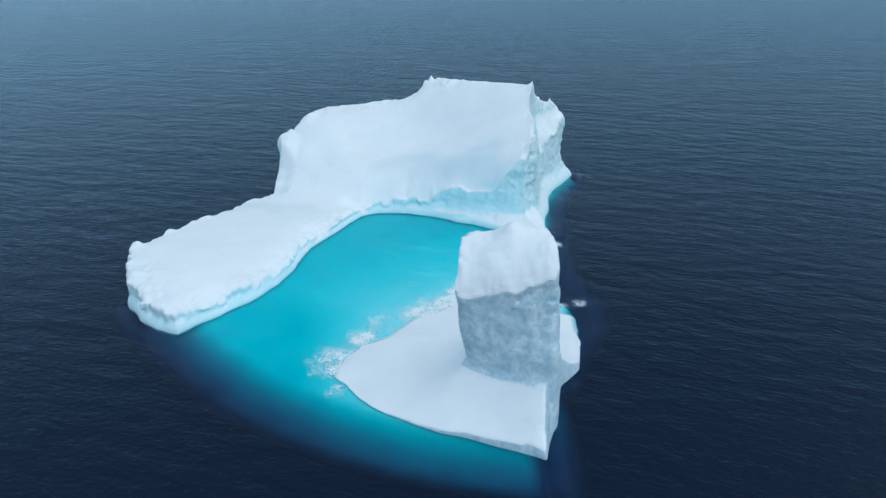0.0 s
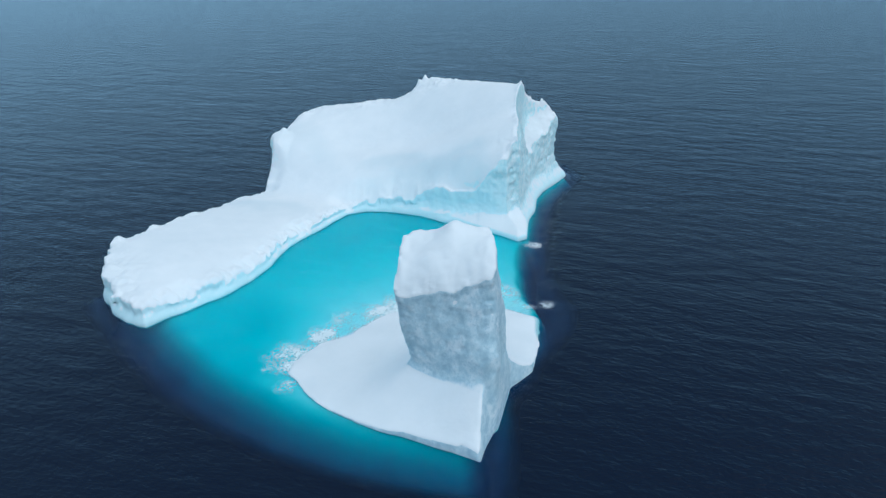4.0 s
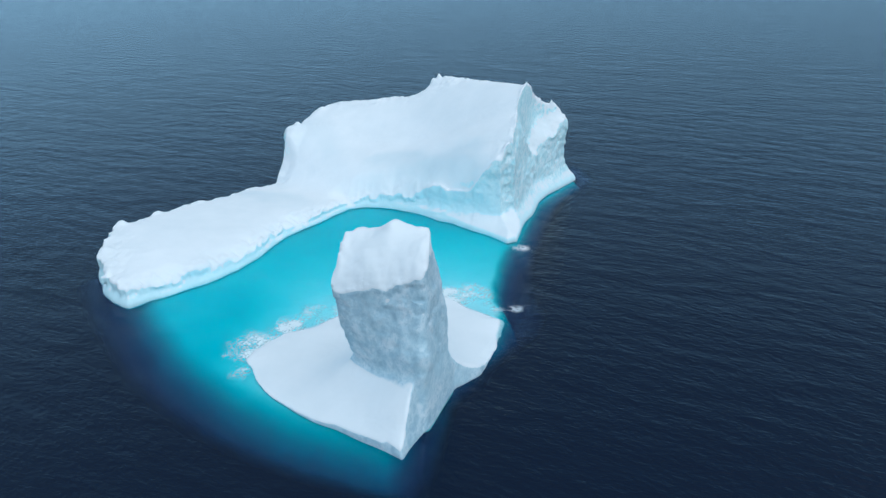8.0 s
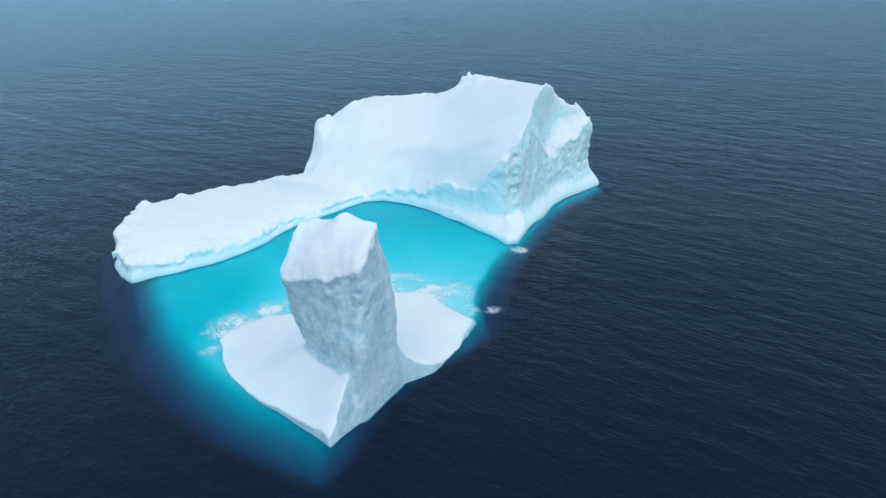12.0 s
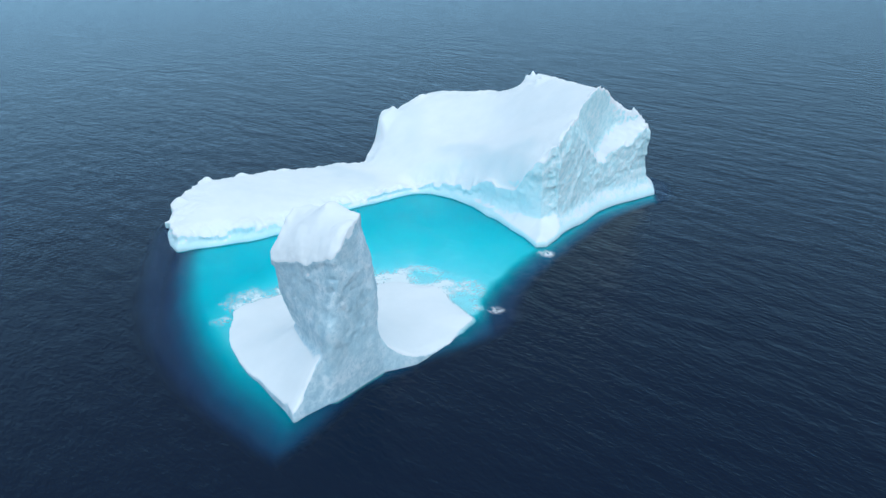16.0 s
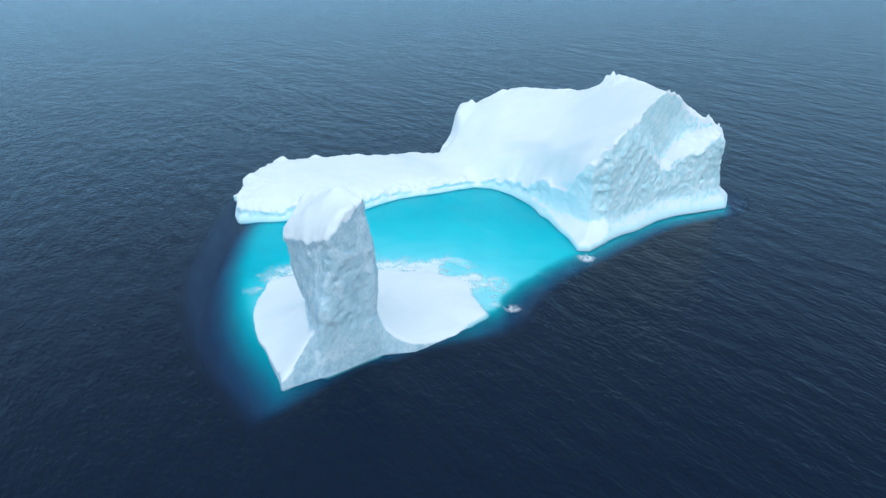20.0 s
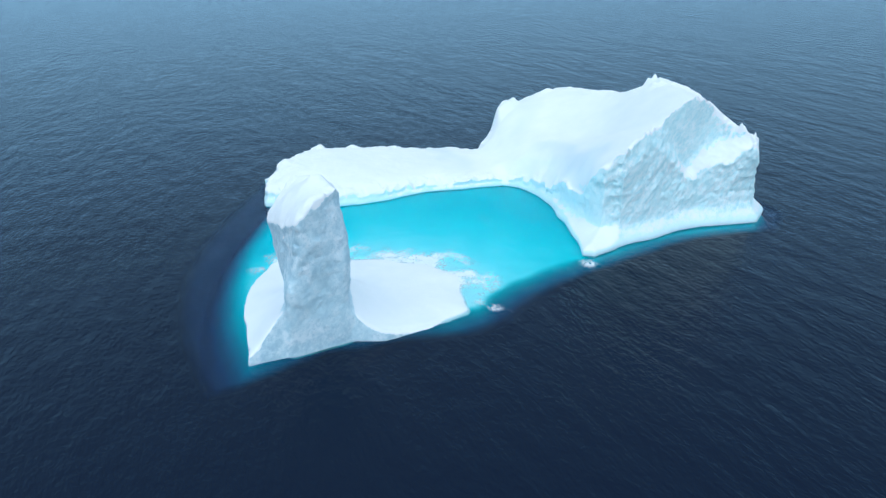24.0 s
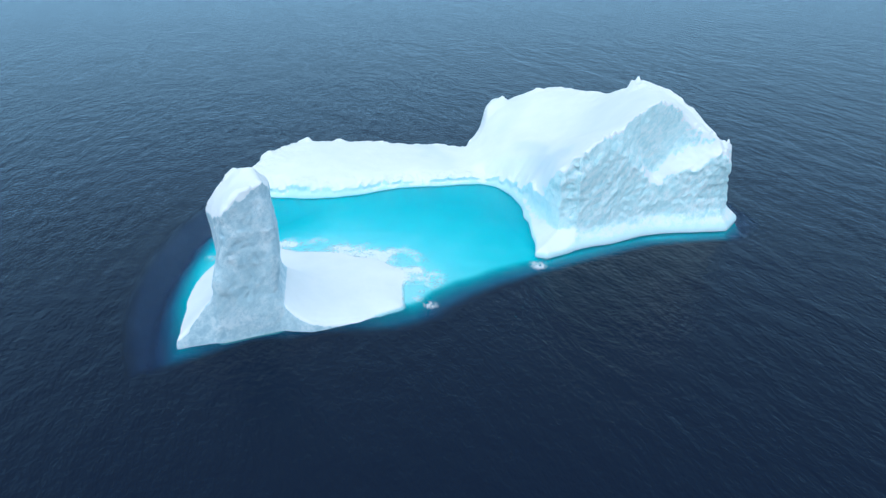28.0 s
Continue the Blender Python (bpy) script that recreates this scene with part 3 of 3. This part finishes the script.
# ---- the pinnacle on its wave-washed platform ----
def build_pinnacle():
    step, low, high = 0.33, (-28.0, 70.0, -3.0), (26.0, 132.0, 33.0)
    ax = [np.arange(a, b, step) for a, b in zip(low, high)]
    x2, y2 = np.meshgrid(ax[0], ax[1], indexing="ij")
    foot = poly_distance(x2, y2, [(1.0, 88.8), (13.5, 82.2), (14.3, 92.3), (3.5, 97)])
    plan = poly_distance(x2, y2, PLATFORM_SHORE) + 0.3 * value_noise(x2, y2, 0 * x2, 4)
    inner = poly_distance(x2, y2, PLATFORM_SHORE[7:15], False)
    plan = plan + np.exp(-inner / 5) * (1.3 * value_noise(x2, y2, 0 * x2 + 2, 6) + 0.9 * value_noise(x2, y2, 0 * x2 + 4, 2.2))
    rim = np.clip(-plan, 0, 30)
    top = 0.0 + 0.95 * (1 - np.exp(-rim / 2.5)) + 5.4 * np.exp(-(np.maximum(foot, 0) / 5.0) ** 1.3)
    top = top + 2.6 * np.exp(-(np.maximum(0, 13.5 - x2) / 6.0) ** 1.3) * smooth_step(75, 81.5, y2) * (1 - smooth_step(83, 87, y2))
    sunk = poly_distance(x2, y2, PLATFORM_SHORE[6:13], False)
    top = top - 0.9 * np.exp(-sunk / 3.5) + 0.12 * value_noise(x2, y2, 0 * x2, 5)
    x, y, z = np.meshgrid(*[a.astype(np.float32) for a in ax], indexing="ij", sparse=True)
    slab = np.maximum(plan[..., None] + np.where(z < 0, np.where(x > 10.5, -1.6, -0.5) * z, z * 0.2 * (x > 9)), (z - top[..., None]) * 0.8)
    # four walls that lean with height, and a cap that rises to the back
    heights = [4, 8, 14, 20, 27]
    corners = {"a": ([0.6, 0.6, -0.3, -1.1, -1.3], [89.3, 88.0, 86.5, 85.4, 86.0]),
               "b": ([13.6, 13.5, 13.1, 13.5, 13.6], [82.0, 82.3, 84.0, 84.9, 85.8]),
               "c": ([14.9, 14.4, 14.1, 13.0, 12.0], [93.2, 92.8, 93.8, 94.0, 93.8]),
               "d": ([3.5, 3.4, 2.8, 1.6, 1.0], [97.5, 97.0, 97.0, 97.0, 96.5])}
    at = {k: (np.interp(ax[2], heights, u), np.interp(ax[2], heights, v)) for k, (u, v) in corners.items()}
    column = np.full((len(ax[0]), len(ax[1]), len(ax[2])), -99.0, np.float32)
    for p, q in ("ab", "bc", "cd", "da"):
        (ux, uy), (vx, vy) = at[p], at[q]
        ex, ey = vx - ux, vy - uy
        ln = np.hypot(ex, ey)
        side = ((x - ux) * (ey / ln) - (y - uy) * (ex / ln)).astype(np.float32)
        column = -smooth_min(-column, -side, 1.6)
    back = np.maximum(y2 - 85.6 + 0.1 * x2, -0.6)
    cap = 18.5 + 0.2 * x2 + (7.2 - 0.38 * np.maximum(0, x2 - 7)) * (1 - np.exp(-back / (3.2 - 1.3 * smooth_step(8, 13, x2)))) - 1.1 * np.maximum(0, y2 - 93)
    cap = cap + 1.1 * np.exp(-((x2 - 6.9) ** 2 + (y2 - 91.5) ** 2) / 4)
    edge = np.exp(-np.maximum(-column[:, :, int((22 - low[2]) / step)], 0) / 1.1)
    cap = cap + edge * (0.9 * value_noise(x2, y2, 0 * x2 + 3, 1.9) + 0.9 * np.abs(value_noise(x2, y2, 0 * x2 + 9, 0.9)) - 0.3)
    cap = cap + 0.4 * value_noise(x2, y2, 0 * x2, 3.6) + 0.28 * np.abs(value_noise(x2, y2, 0 * x2 + 5, 1.5))
    rag = 0.8 * value_noise(x2, y2, 0 * x2 + 8, 1.7)
    under = cap[..., None] - z
    column = column + (0.1 * smooth_step(0.5, 1.6, under + rag[..., None]) - 0.35 * smooth_step(3, 7, under)).astype(np.float32)
    column = np.maximum(column, (z - cap[..., None]) * 0.75)
    column = np.maximum(column, -1.8 - z)
    field = smooth_min(slab, column, np.where(x > 11, 0.6, 1.2)).astype(np.float32)
    near = np.abs(field) < 2.5
    i, j, k = np.nonzero(near)
    px, py, pz = ax[0][i], ax[1][j], ax[2][k]
    side = np.clip((pz - top[i, j] - 0.6) / 1.5, 0.05, 1) * np.clip((cap[i, j] - pz) / 1.2, 0.2, 1)
    side = np.maximum(side, np.where((plan[i, j] > -1.5) & (px > 10) & (pz > 0.3), 0.35, 0))
    field[near] += (side * (0.4 * value_noise(px, py, pz, 5) + 0.3 * np.abs(value_noise(px, py, pz * 0.8, 2.6)) + 0.32 * np.abs(value_noise(px, py, pz, 0.9)) - 0.22)).astype(np.float32)
    return surface_net(field, low, step) + (snow_cover(top, low, step), snow_cover(cap, low, step))


iceberg = tagged(new("iceberg"), "white snow-capped iceberg with blue-grey ice cliffs round a turquoise pool", "iceberg")
verts, quads, cover, ledge_cover = build_main()
quads = quads[verts[quads][..., 2].mean(1) > -0.9]
up = upward(verts, quads)
far_end = smooth_step(176, 183, verts[:, 1]) * smooth_step(8, 12, verts[:, 0])
in_hollow = smooth_step(10, 13, verts[:, 0]) * smooth_step(173, 177, verts[:, 1])
snowy = np.maximum.reduce([cover(verts) * smooth_step(0.05, 0.4, up), cover(verts, 3.2) * far_end * smooth_step(0.0, 0.25, up),
                           ledge_cover(verts, 1.2) * in_hollow * smooth_step(0.25, 0.5, up)])
mid = verts[quads].mean(1)
near = poly_distance(verts[:, 0], verts[:, 1], POOL_SHORE[1:], False)
# pool side: wet polished ice plus painted bounce light; next, the washed foot
wash_bounce = (1 - smooth_step(3.5, 8.0, near)) * (1 - smooth_step(9, 13, verts[:, 2]))
wash_bounce = np.maximum(wash_bounce, 1 - smooth_step(1.2, 3.2, verts[:, 2]))
# the soft grey shade of the steeper bands low on the slope, painted into the snow colour
vx, vy = verts[:, 0], verts[:, 1]
rise = poly_distance(vx, vy, TOE, False) - blend(vx, [-40, -25, -13, -5, 5], [3, 2, 0.5, 1.5, 2.5]) + 3.0 * value_noise(vx, vy, 0 * vx, 9) + 1.0 * value_noise(vx, vy, 0 * vx + 4, 2.5)
slope_shade = 0.55 * smooth_step(0.5, 5, rise) * (1 - smooth_step(5.8, 8.6, rise)) * smooth_step(-30, -24, vx) * (1 - smooth_step(3, 8, vx))
slope_shade = slope_shade + 0.5 * smooth_step(2, 7, rise) * (1 - smooth_step(7, 15, rise)) * (1 - smooth_step(-42, -30, vx)) * (0.6 + 0.4 * value_noise(vx, vy, 0 * vx + 2, 5))
is_arm = (mid[:, 0] < -25) & (mid[:, 1] < 166 - 0.35 * (mid[:, 0] + 40))
on_top = mid[:, 2] > main_top(mid[:, 0], mid[:, 1]) - 1.2
is_foot = ~on_top & (mid[:, 2] < 2.6) & (mid[:, 0] > 2)
arm = mesh_part("low_arm", verts, quads[is_arm & on_top], ICE, iceberg, "low tilted arm under smooth snow", wash_bounce=wash_bounce, snowy=snowy, slope_shade=slope_shade)
mesh_part("undercut_edge", verts, quads[is_arm & ~on_top], ICE, arm, "scalloped pale blue ice edge", wash_bounce=wash_bounce, snowy=snowy, slope_shade=slope_shade)
block = mesh_part("high_block", verts, quads[~is_arm & on_top], ICE, iceberg, "high steep snow slope with a jagged crest", wash_bounce=wash_bounce, snowy=snowy, slope_shade=slope_shade)
mesh_part("ice_cliff", verts, quads[~is_arm & ~on_top & ~is_foot], ICE, block, "sheer blue-grey ice cliff with a hollow", wash_bounce=wash_bounce, snowy=snowy, slope_shade=slope_shade)
mesh_part("ice_foot", verts, quads[is_foot & ~is_arm], ICE, block, "smooth white foot washed by the sea", wash_bounce=wash_bounce, snowy=snowy, slope_shade=slope_shade)
verts, quads, cover, cap_cover = build_pinnacle()
quads = quads[verts[quads][..., 2].mean(1) > -0.9]
up = upward(verts, quads)
beside = smooth_step(0.3, 1.2, poly_distance(verts[:, 0], verts[:, 1], [(0.4, 88.8), (13.5, 80.5), (15, 93), (3.5, 97.5)]))
snowy = np.where(verts[:, 2] > 14, cap_cover(verts, 1.5) * smooth_step(-0.1, 0.3, up), cover(verts) * beside * smooth_step(0.2, 0.6, up))
mid = verts[quads].mean(1)
flat = np.cross(verts[quads[:, 2]] - verts[quads[:, 0]], verts[quads[:, 3]] - verts[quads[:, 1]])
flat = flat[:, 2] / np.linalg.norm(flat, axis=1)
is_tower = (poly_distance(mid[:, 0], mid[:, 1], [(-3, 83), (12, 79), (18, 93), (14, 98), (1, 99)]) < 0) & (mid[:, 2] > 4.6)
is_cap = is_tower & (mid[:, 2] > 17) & (flat > 0.35)
wash_bounce = 1 - smooth_step(-0.3, 0.4, verts[:, 2])
slope_shade = 0 * wash_bounce
tower = mesh_part("pinnacle", verts, quads[is_tower & ~is_cap], TOWER_ICE, iceberg, "grey rough-walled leaning ice tower", wash_bounce=wash_bounce, snowy=snowy, slope_shade=slope_shade)
mesh_part("snow_cap", verts, quads[is_cap], TOWER_ICE, tower, "sloping white snow cap with a ragged rim", wash_bounce=wash_bounce, snowy=snowy, slope_shade=slope_shade)
mesh_part("platform", verts, quads[~is_tower], TOWER_ICE, iceberg, "low white platform washed by waves", wash_bounce=wash_bounce, snowy=snowy, slope_shade=slope_shade)


# ---- the sea ----
def spread(middle, half, step, far):
    """Even steps round the middle, then ever longer ones out to the horizon."""
    inner = np.arange(middle - half, middle + half + step / 2, step)
    out, d, s = [], half, step
    while d < far:
        s *= 1.35
        d += s
        out.append(d)
    out = np.array(out)
    return np.concatenate([middle - out[::-1], inner, middle + out])


def build_sea():
    gx, gy = spread(-20, 66, 0.5, 4300), spread(140, 82, 0.5, 4300)
    x, y = np.meshgrid(gx, gy, indexing="ij")
    front = poly_distance(x, y, SHELF_FRONT + [(200, 66), (200, 400), (-44, 400), (-44, 165), (-51, 145), (-56, 125), (-60, 116)])
    side = poly_distance(x, y, SHELF_SIDE + [(15, 400), (-300, 400), (-300, 0), (11.3, 0)])
    side = side + 0.5 * value_noise(x, y, 0 * x, 5)
    drop = 1.2 * np.maximum(0, front + 7.0) ** 2 + 6.5 * np.maximum(0, side + 2.5) ** 2 + 0.5 * np.maximum(0, y - 168) ** 2
    plat = np.maximum(0, poly_distance(x, y, PLATFORM_SHORE))
    pool = smooth_step(-8, 22, (y - 96) + 0.5 * (x + 20))
    shoal = plat * (0.27 + 0.6 * (1 - pool)) + 0.2 + 2.5 * (1 - pool)
    depth = np.minimum(9.5, shoal) + drop
    # a sunken ledge below the tower, and the foot of the high block going down
    depth = np.minimum(depth, 42 + 4 * ((x - 14.0) ** 2 + (y - 91.5) ** 2 / 5))
    main = np.maximum(0, poly_distance(x, y, MAIN_SHORE))
    depth = np.minimum(depth, np.where(x > 0, 12 + main * 28.0, 150))
    depth = np.minimum(depth, 150)
    clear = np.maximum((1 - smooth_step(3.0, 6.5, np.maximum(front, side))) * (1 - smooth_step(172, 182, y)), (1 - smooth_step(3, 6, main)) * smooth_step(-6, 4, x))
    foam = 1.5 * np.exp(-(plat / 6.0) ** 2) * smooth_step(88, 97, y) * (1 - smooth_step(14, 18, x))
    foam = foam * np.clip(0.85 + 0.8 * value_noise(x, y, 0 * x, 5) + 0.4 * value_noise(x, y, 0 * x + 3, 2), 0, 1.15)
    for fx, fy, r, a in ((17.0, 118.0, 2.4, 0.8), (11.5, 121.5, 2.6, 0.9), (17.0, 146.0, 2.3, 1.5), (20.2, 119.3, 1.8, 1.3), (-22.5, 98.5, 5.0, 1.2), (-18.8, 101.5, 4.2, 1.15), (-19.5, 89.3, 2.6, 1.1), (-36.5, 130.0, 2.0, 0.5), (-19, 133.5, 2.2, 0.35)):
        foam = np.maximum(foam, a * np.exp(-((x - fx) ** 2 + (y - fy) ** 2) / r ** 2))
    foam = foam * (0.85 + 0.35 * value_noise(x, y, 0 * x + 6, 1.8))
    # the ice below the surface
    inner = (np.abs(x + 20) < 62) & (np.abs(y - 140) < 78)
    n, k = x.shape
    index = np.arange(n * k).reshape(n, k)
    quads = np.stack([index[:-1, :-1], index[1:, :-1], index[1:, 1:], index[:-1, 1:]], -1).reshape(-1, 4)
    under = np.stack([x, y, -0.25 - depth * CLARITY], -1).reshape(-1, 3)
    shallow = (depth.ravel()[quads].min(1) < 148) & inner.ravel()[quads].all(1)
    mesh_part("submerged_shelf", under, quads[shallow], SHELF, iceberg, "pale ice shelf under the water")
    ob = mesh_part("sea", np.stack([x, y, 0 * x], -1).reshape(-1, 3), quads, SEA, foam=foam.ravel(), clear=clear.ravel())
    ob.visible_shadow = False
    tagged(ob, "dark blue rippled sea with clear turquoise shallows over submerged ice", "sea", kind="structure")
    # an added flat dark sheet closes off the sky below and paints the unlit depth
    far = np.array([[x.min(), y.min()], [x.max(), y.min()], [x.max(), y.max()], [x.min(), y.max()]])
    deep = mesh_part("dark_depth_sheet", np.column_stack([far, np.full(4, -20.2)]), np.array([[0, 1, 2, 3]]), DEPTH)
    tagged(deep, "added near-black sheet in place of the unlit water below the berg", "deep water", kind="structure")


build_sea()
